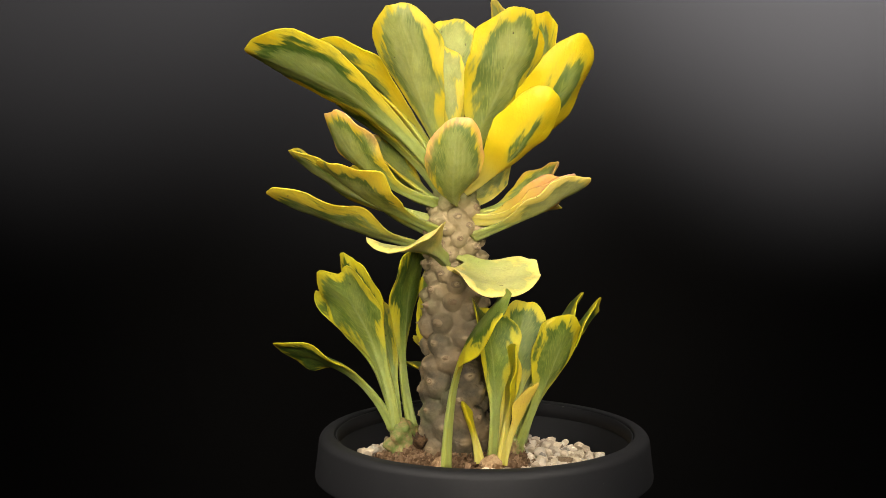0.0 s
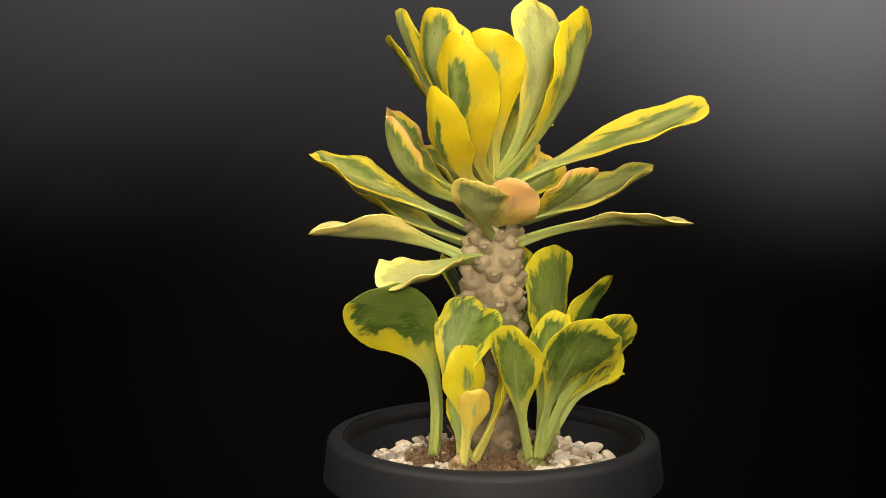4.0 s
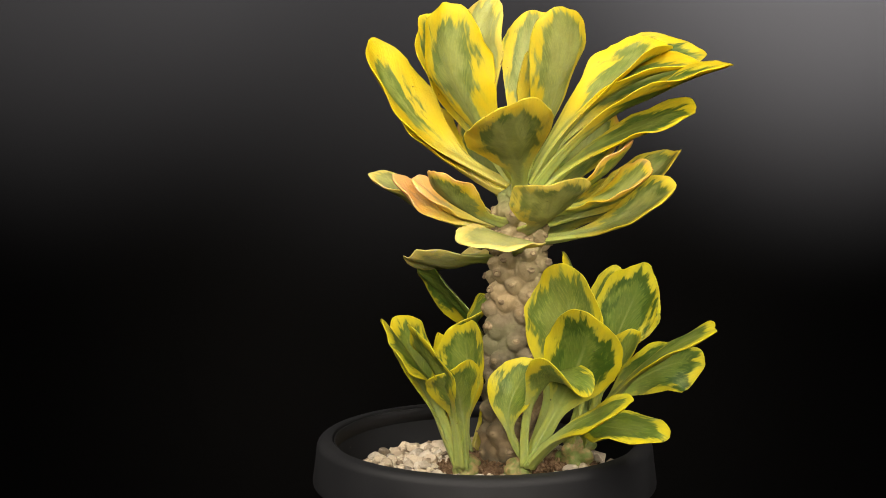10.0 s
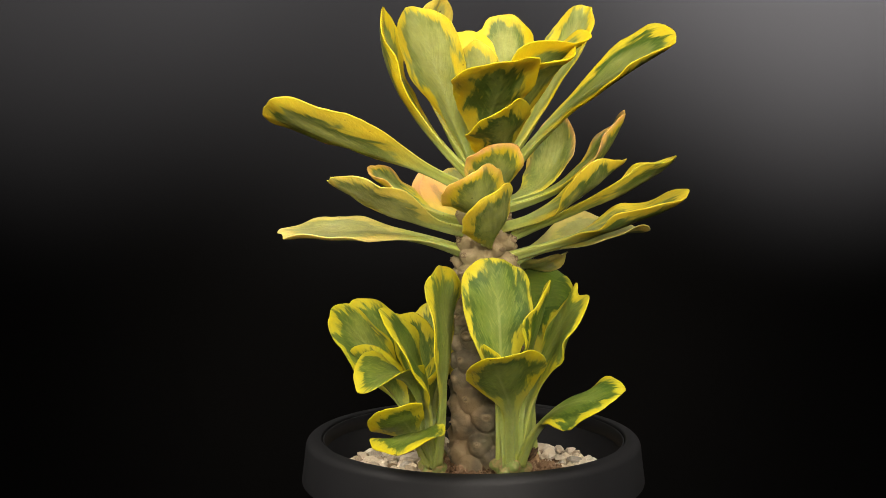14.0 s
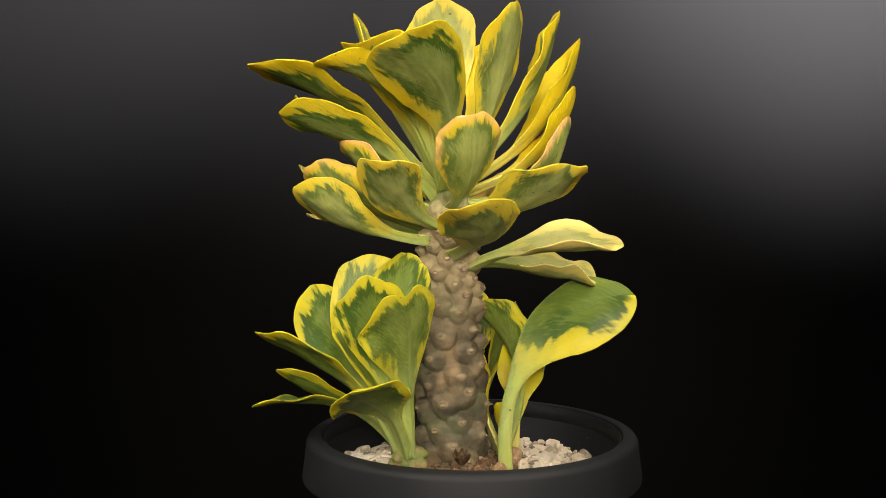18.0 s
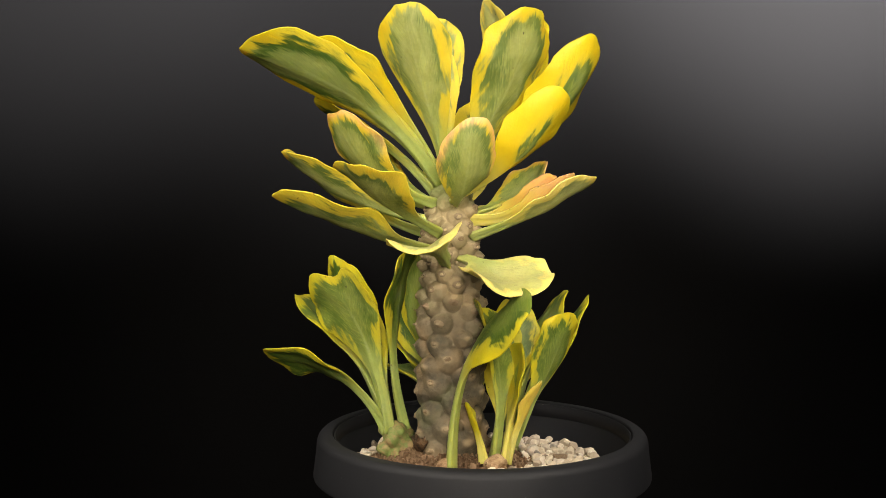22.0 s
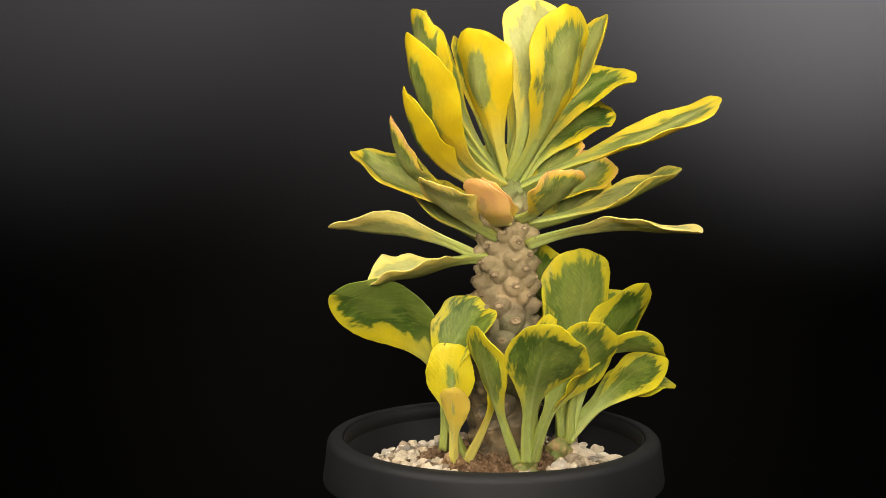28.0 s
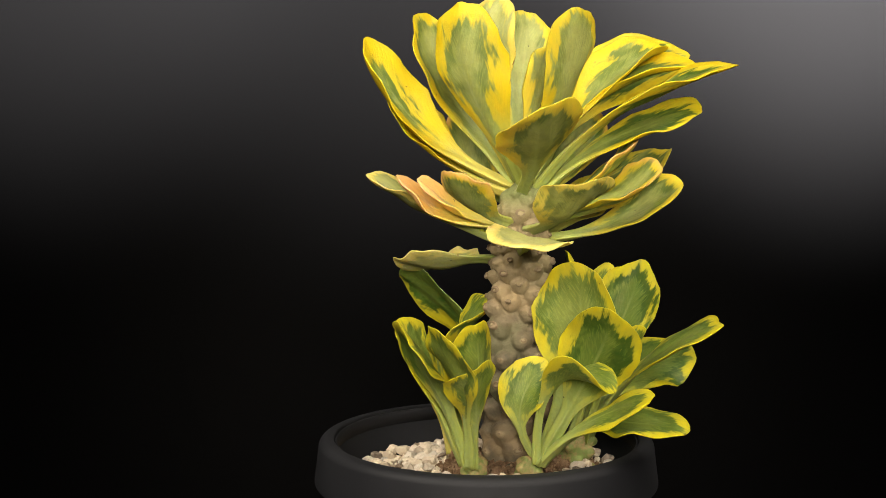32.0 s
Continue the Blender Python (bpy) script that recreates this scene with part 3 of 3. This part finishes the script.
crown((12, -52, 171), 180, 38.8, roll=4, lift=0.033, bow=-0.022, cup=0.17, twist=2, curl=-0.008, wide=0.58, margin=0.27, pale=0.85, dark=0.04)
crown((45, -24, 218), 190, 24.0, roll=1, lift=-0.037, bow=0.061, cup=0.15, twist=-14, curl=-0.007, wide=0.71, margin=0.24, pale=0.75, dark=0.42, pink=0.10)
crown((-63, 62, 217), 190, 24.9, roll=32, lift=-0.086, bow=-0.028, cup=0.18, twist=2, curl=-0.002, wide=0.72, margin=0.24, pale=0.52, dark=0.70)


def offshoot(x, y, z, r, h, label, mat=STEM):
    """A short stub of a side shoot: a knobbly little trunk, half sunk in the soil, with dry scars."""
    rng = random.Random(int(abs(x) * 11 + abs(y) * 3))
    knobs = [(k * 2.4 + rng.uniform(-0.2, 0.2), -0.006 + (h + 0.004) * (k + 0.5) / 11) for k in range(11)]
    rows, segs = 26, 40
    bm = bmesh.new()
    rings = []
    lean = Vector((rng.uniform(-0.15, 0.15), rng.uniform(-0.15, 0.15)))
    for i in range(rows + 1):
        s = i / rows
        zz = -0.012 + (h + 0.012) * s
        r0 = r * (1.0 if s < 0.72 else math.sqrt(max(0.0, 1 - ((s - 0.72) / 0.28) ** 2)))
        ring = []
        for k in range(segs):
            th = 2 * math.pi * k / segs
            hh = 0.0
            for a, kz in knobs:
                da = (th - a + math.pi) % (2 * math.pi) - math.pi
                hh = max(hh, 1 - (da * r / 0.0042) ** 2 - ((zz - kz) / 0.0034) ** 2)
            rr = r0 * (0.68 + 0.44 * max(0.0, hh) ** 0.7) + 0.0006 * noise.noise(Vector((math.cos(th) * 3, math.sin(th) * 3, zz * 400 + x)))
            ring.append(bm.verts.new((x / 1000 + lean.x * zz + rr * math.cos(th), y / 1000 + lean.y * zz + rr * math.sin(th), z / 1000 + zz)))
        rings.append(ring)
    for a, b in zip(rings, rings[1:]):
        for k in range(segs):
            bm.faces.new((a[k], a[(k + 1) % segs], b[(k + 1) % segs], b[k]))
    bm.faces.new(rings[-1])
    return part("offshoot", bm, mat, plant, label)


def shoot_leaf(shoot, centre, tip, width, reach=4.0, z=None, **kw):
    c = Vector(centre)
    v = Vector((tip[0] - c.x, tip[1] - c.y, 0)).normalized() * reach
    base = (c.x + v.x, c.y + v.y, c.z - 6.0 if z is None else z)
    kw.setdefault("lift", 0.12)
    kw.setdefault("neck", 0.18)
    kw.setdefault("start", 0.28)
    return leaf(shoot, tip, base, width, core=centre, seed=len(shoot.children) + 50, **kw)


C1 = (-37, 21, 103)
s1 = offshoot(C1[0], C1[1], 88, 0.0088, 0.014, "short knobbly green offshoot with leaf stalks")
shoot_leaf(s1, C1, (-97, 25, 132), 33.6, roll=23, lift=0.161, bow=0.012, cup=-0.03, twist=1, curl=-0.043, wide=0.68, margin=0.16, pale=0.06, dark=0.90)
shoot_leaf(s1, C1, (-64, 32, 177), 30.3, roll=52, lift=0.023, bow=0.030, cup=0.08, twist=4, curl=0.015, wide=0.80, margin=0.19, pale=0.06, dark=0.90, lobes=0.3)
shoot_leaf(s1, C1, (-73, 15, 172), 35.6, roll=47, lift=0.080, bow=-0.007, cup=0.03, twist=-7, curl=-0.008, wide=0.81, margin=0.17, pale=0.17, dark=0.60, lobes=0.4)
shoot_leaf(s1, C1, (-30, 25, 185), 32.9, roll=-51, lift=0.033, bow=-0.167, cup=0.03, twist=-5, curl=0.018, wide=0.81, margin=0.15, pale=0.08, dark=0.80)
shoot_leaf(s1, C1, (-79, 74, 153), 31.2, roll=20, lift=0.117, bow=-0.039, cup=0.05, twist=-14, curl=-0.032, wide=0.74, margin=0.20, pale=0.11, dark=0.60, lobes=0.2)
shoot_leaf(s1, C1, (-52, 51, 153), 14.0, roll=-29, lift=0.059, bow=0.018, cup=0.15, twist=0, curl=0.000, wide=0.74, margin=0.30, pale=0.11, dark=0.40)

C2 = (-4, 36, 100)
s2 = offshoot(C2[0], C2[1], 88, 0.0062, 0.009, "green offshoot crowded with leaf stalks")
shoot_leaf(s2, C2, (-20, 45, 182), 40.2, roll=68, lift=-0.060, bow=-0.015, cup=0.01, twist=-19, curl=-0.012, wide=0.69, margin=0.17, pale=0.19, dark=0.50)
shoot_leaf(s2, C2, (-20, 76, 166), 34.4, roll=-69, lift=0.018, bow=-0.166, cup=0.08, twist=10, curl=0.039, wide=0.68, margin=0.24, pale=0.03, dark=1.00)
shoot_leaf(s2, C2, (-14, 84, 144), 22.4, roll=-2, lift=0.256, bow=0.008, cup=0.34, twist=-13, curl=0.132, wide=0.78, margin=0.14, pale=0.11, dark=0.50)
shoot_leaf(s2, C2, (-11, 38, 139), 21.4, roll=54, lift=0.236, bow=0.005, cup=0.24, twist=-13, curl=-0.020, wide=0.65, margin=0.24, pale=0.08, dark=0.70)
shoot_leaf(s2, C2, (-32, 87, 125), 23.6, roll=39, lift=0.086, bow=0.064, cup=0.05, twist=-25, curl=-0.076, wide=0.76, margin=0.28, pale=0.08, dark=0.60)
shoot_leaf(s2, C2, (-43, 93, 112), 29.5, roll=20, lift=0.180, bow=-0.043, cup=0.04, twist=-13, curl=-0.049, wide=0.74, margin=0.20, pale=0.08, dark=0.70)

C3 = (14, 18, 97)
s3 = offshoot(C3[0], C3[1], 88, 0.0058, 0.008, "green offshoot rising out of dark soil")
shoot_leaf(s3, C3, (38, -4, 156), 24.6, roll=-12, lift=-0.020, bow=0.025, cup=0.09, twist=-10, curl=0.007, wide=0.76, margin=0.24, pale=0.14, dark=0.60)
shoot_leaf(s3, C3, (57, 30, 155), 34.3, roll=13, lift=0.090, bow=0.066, cup=-0.07, twist=-50, curl=-0.021, wide=0.78, margin=0.17, pale=0.08, dark=0.80)
shoot_leaf(s3, C3, (49, 49, 157), 28.9, roll=-47, lift=0.073, bow=-0.045, cup=0.00, twist=20, curl=-0.020, wide=0.70, margin=0.20, pale=0.17, dark=0.60)
shoot_leaf(s3, C3, (22, 27, 157), 24.9, roll=54, lift=0.040, bow=-0.035, cup=0.14, twist=-6, curl=0.044, wide=0.72, margin=0.22, pale=0.11, dark=0.70)
shoot_leaf(s3, C3, (32, 50, 142), 23.0, roll=30, lift=0.089, bow=0.000, cup=0.21, twist=0, curl=0.000, wide=0.74, margin=0.20, pale=0.11, dark=0.50)

C4 = (4, -12, 95)
s4 = offshoot(C4[0], C4[1], 85, 0.0054, 0.0085, "dry tan stub with pale yellow leaf stalks", STUB)
shoot_leaf(s4, C4, (16, -17, 144), 21.6, roll=31, lift=0.015, bow=-0.049, cup=0.10, twist=-2, curl=-0.035, wide=0.71, margin=0.85, pale=0.14, dark=0.00)
shoot_leaf(s4, C4, (24, -14, 126), 13.7, roll=-14, lift=0.036, bow=-0.011, cup=0.15, twist=-7, curl=-0.013, wide=0.73, margin=1.00, pale=0.60, dark=0.00, pink=0.15)
shoot_leaf(s4, C4, (-9, -11, 117), 8.0, roll=0, lift=0.030, bow=0.000, cup=0.16, twist=0, curl=0.000, wide=0.74, margin=1.20, pale=0.11, dark=0.00)
shoot_leaf(s4, C4, (5, -1, 163), 29.0, roll=42, lift=0.155, bow=0.056, cup=0.24, twist=10, curl=0.097, wide=0.85, margin=0.15, pale=0.08, dark=0.70, lobes=0.15)
shoot_leaf(s4, C4, (11, 8, 138), 15.9, roll=4, lift=-0.062, bow=0.007, cup=0.14, twist=2, curl=-0.020, wide=0.74, margin=0.85, pale=0.08, dark=0.00, pink=0.15)

C5 = (-19, -13, 94)
s5 = offshoot(C5[0], C5[1], 85, 0.0036, 0.0075, "pale tan stub of a single long leaf", STUB)
shoot_leaf(s5, C5, (10, -67, 163), 34.0, roll=59, lift=0.233, bow=-0.065, cup=-0.06, twist=-19, curl=-0.022, wide=0.78, margin=0.29, pale=0.00, dark=0.95, shift=-1.05)

def dried_bud(x, y, z):
    """A shrivelled brown bud of overlapping scales beside an offshoot."""
    rng = random.Random(3)
    bm = bmesh.new()
    for k in range(9):
        a = k * 2.4
        out = bmesh.ops.create_icosphere(bm, subdivisions=2, radius=1.0)["verts"]
        lean = Matrix.Rotation(a, 4, "Z") @ Matrix.Rotation(radians(6 + 5 * k), 4, "Y")
        size = rng.uniform(0.8, 1.2)
        for v in out:
            taper = 1 - 0.55 * max(0.0, v.co.z)
            p = Vector((v.co.x * 0.0009 * taper + 0.0014, v.co.y * 0.0022 * taper, v.co.z * 0.0036 + 0.0026)) * size
            v.co = lean @ (p + noise.noise_vector(p * 700) * 0.0005) + Vector((x, y, z)) / 1000
    return part("dried_bud", bm, DRIED, plant, "shrivelled dark brown dried bud")


dried_bud(-28, 1, 94)

# ---- soil and pebbles ----
def soil():
    bm = bmesh.new()
    rings, segs, verts = 26, 90, []
    for i in range(rings + 1):
        r = 0.0645 * i / rings
        row = []
        for k in range(segs):
            a = 2 * math.pi * k / segs
            x, y = POT_X + r * math.cos(a), POT_Y + r * math.sin(a)
            d = math.hypot(x - TX, y - TY)
            z = 0.0785 + 0.0140 * math.exp(-(d / 0.032) ** 2) + 0.0010 * noise.noise(Vector((x, y, 0)) * 180) + 0.0006 * noise.noise(Vector((x, y, 3)) * 520)
            row.append(bm.verts.new((x, y, z)))
        verts.append(row)
    for a, b in zip(verts, verts[1:]):
        for k in range(segs):
            bm.faces.new((a[k], b[k], b[(k + 1) % segs], a[(k + 1) % segs]))
    bmesh.ops.remove_doubles(bm, verts=bm.verts, dist=1e-6)
    ob = new("potting_soil", mesh_of("potting_soil", bm, SOIL))
    return tagged(ob, "crumbly brown potting soil heaped round the trunk", "soil", kind="stuff")


earth = soil()


def surface(x, y):
    d = math.hypot(x - TX, y - TY)
    return 0.0785 + 0.0140 * math.exp(-(d / 0.032) ** 2)


def pebble_mesh(k):
    rng = random.Random(100 + k)
    bm = bmesh.new()
    bmesh.ops.create_icosphere(bm, subdivisions=2, radius=1.0)
    sx, sy, sz = rng.uniform(0.85, 1.25), rng.uniform(0.75, 1.0), rng.uniform(0.5, 0.8)
    for v in bm.verts:
        f = 1 + 0.34 * noise.noise(v.co * 1.3 + Vector((k * 7.1, 0, 0))) + 0.06 * noise.noise(v.co * 3.1 + Vector((0, k * 3.3, 0)))
        v.co *= f
    # broken faces
    for _ in range(9):
        n = Vector((rng.uniform(-1, 1), rng.uniform(-1, 1), rng.uniform(-1, 1))).normalized()
        d = rng.uniform(0.52, 0.85)
        for v in bm.verts:
            k = v.co.dot(n) - d
            if k > 0:
                v.co -= n * k
    for v in bm.verts:
        v.co = Vector((v.co.x * sx, v.co.y * sy, v.co.z * sz)) * 1.15
    return mesh_of("pebble", bm, STONE, False)


def crumbs():
    """Coarse brown grains of soil, too many to count."""
    rng = random.Random(5)
    verts, faces = [], []
    base = [(1, 0, -0.4), (-0.5, 0.87, -0.4), (-0.5, -0.87, -0.4), (0.1, 0.1, 0.9), (-0.7, 0.2, 0.5), (0.6, -0.4, 0.5)]
    tri = [(0, 2, 1), (0, 1, 3), (1, 4, 3), (1, 2, 4), (2, 5, 4), (2, 0, 5), (0, 3, 5), (3, 4, 5)]
    for _ in range(9000):
        a, r = rng.uniform(0, 2 * math.pi), 0.054 * math.sqrt(rng.random())
        x, y = TX + 0.004 + r * math.cos(a), TY - 0.008 + r * math.sin(a)
        if math.hypot(x - POT_X, y - POT_Y) > 0.063 or math.hypot(x - TX, y - TY) < 0.012:
            continue
        s = rng.uniform(0.0003, 0.0011) * (2.6 if rng.random() < 0.05 else 1)
        q = Euler((rng.uniform(0, 6), rng.uniform(0, 6), rng.uniform(0, 6))).to_matrix()
        o = Vector((x, y, surface(x, y) + rng.uniform(0, 0.0024)))
        n0 = len(verts)
        verts += [tuple(o + q @ (Vector(p) * s)) for p in base]
        faces += [tuple(n0 + i for i in f) for f in tri]
    me = bpy.data.meshes.new("soil_crumbs")
    me.from_pydata(verts, [], faces)
    me.materials.append(SOIL)
    ob = new("soil_crumbs", me)
    ob.parent = earth
    tagged(ob, kind="stuff")


def gravel():
    g = tagged(new("gravel"), "cream and grey pebbles spread inside the pot", "gravel")
    meshes = [pebble_mesh(k) for k in range(10)]
    rng = random.Random(9)
    spots, n = [], 0
    tries = 0
    while n < 300 and tries < 60000:
        tries += 1
        a, r = rng.uniform(0, 2 * math.pi), math.sqrt(rng.uniform(0.024 ** 2, 0.0585 ** 2))
        x, y = POT_X + r * math.cos(a), POT_Y + r * math.sin(a)
        d = math.hypot(x - TX, y - TY)
        bare = radians(215)
        off = abs((math.atan2(y - TY, x - TX) - bare + math.pi) % (2 * math.pi) - math.pi)
        if d < (0.041 if off < radians(70) else (0.035 if off > radians(105) and x > TX else 0.028) + 0.003 * math.sin(a * 3)):
            continue
        s = rng.choice((0.0014, 0.0020, 0.0024, 0.0028, 0.0032, 0.0038))
        if any((x - p) ** 2 + (y - q) ** 2 < (0.72 * (s + t)) ** 2 for p, q, t in spots):
            continue
        spots.append((x, y, s))
        ob = new("pebble", meshes[rng.randrange(10)])
        ob.parent = g
        rot = Euler((rng.uniform(-0.5, 0.5), rng.uniform(-0.5, 0.5), rng.uniform(0, 6.28)))
        ob.matrix_basis = Matrix.LocRotScale(Vector((x, y, surface(x, y) + 0.0030 + s * 0.35 + rng.uniform(0, 0.0022))), rot, (s, s, s))
        n += 1
    # the layer beneath
    verts, faces = [], []
    for _ in range(1100):
        a, r = rng.uniform(0, 2 * math.pi), math.sqrt(rng.uniform(0.022 ** 2, 0.0590 ** 2))
        x, y = POT_X + r * math.cos(a), POT_Y + r * math.sin(a)
        off = abs((math.atan2(y - TY, x - TX) - radians(215) + math.pi) % (2 * math.pi) - math.pi)
        if math.hypot(x - TX, y - TY) < (0.041 if off < radians(70) else 0.030):
            continue
        s = rng.uniform(0.0015, 0.0028)
        me = meshes[rng.randrange(10)]
        m = Matrix.LocRotScale(Vector((x, y, surface(x, y) + rng.uniform(0.0006, 0.0028))), Euler((rng.uniform(0, 6), rng.uniform(0, 6), 0)), (s, s, s))
        n0 = len(verts)
        verts += [tuple(m @ v.co) for v in me.vertices]
        faces += [tuple(n0 + i for i in p.vertices) for p in me.polygons]
    me = bpy.data.meshes.new("small_pebbles")
    me.from_pydata(verts, [], faces)
    me.materials.append(STONE)
    ob = new("small_pebbles", me)
    ob.parent = g
    tagged(ob, kind="stuff")
    return g


crumbs()
stones = gravel()


def motions():
    """The pot and all that is in it turn steadily together."""
    for thing in (pot, plant, earth, stones):
        walk(thing, [(0.5 * k, pose(0, 0, 0, 0, 0, -TURN * 0.5 * k)) for k in range(65)])


motions()
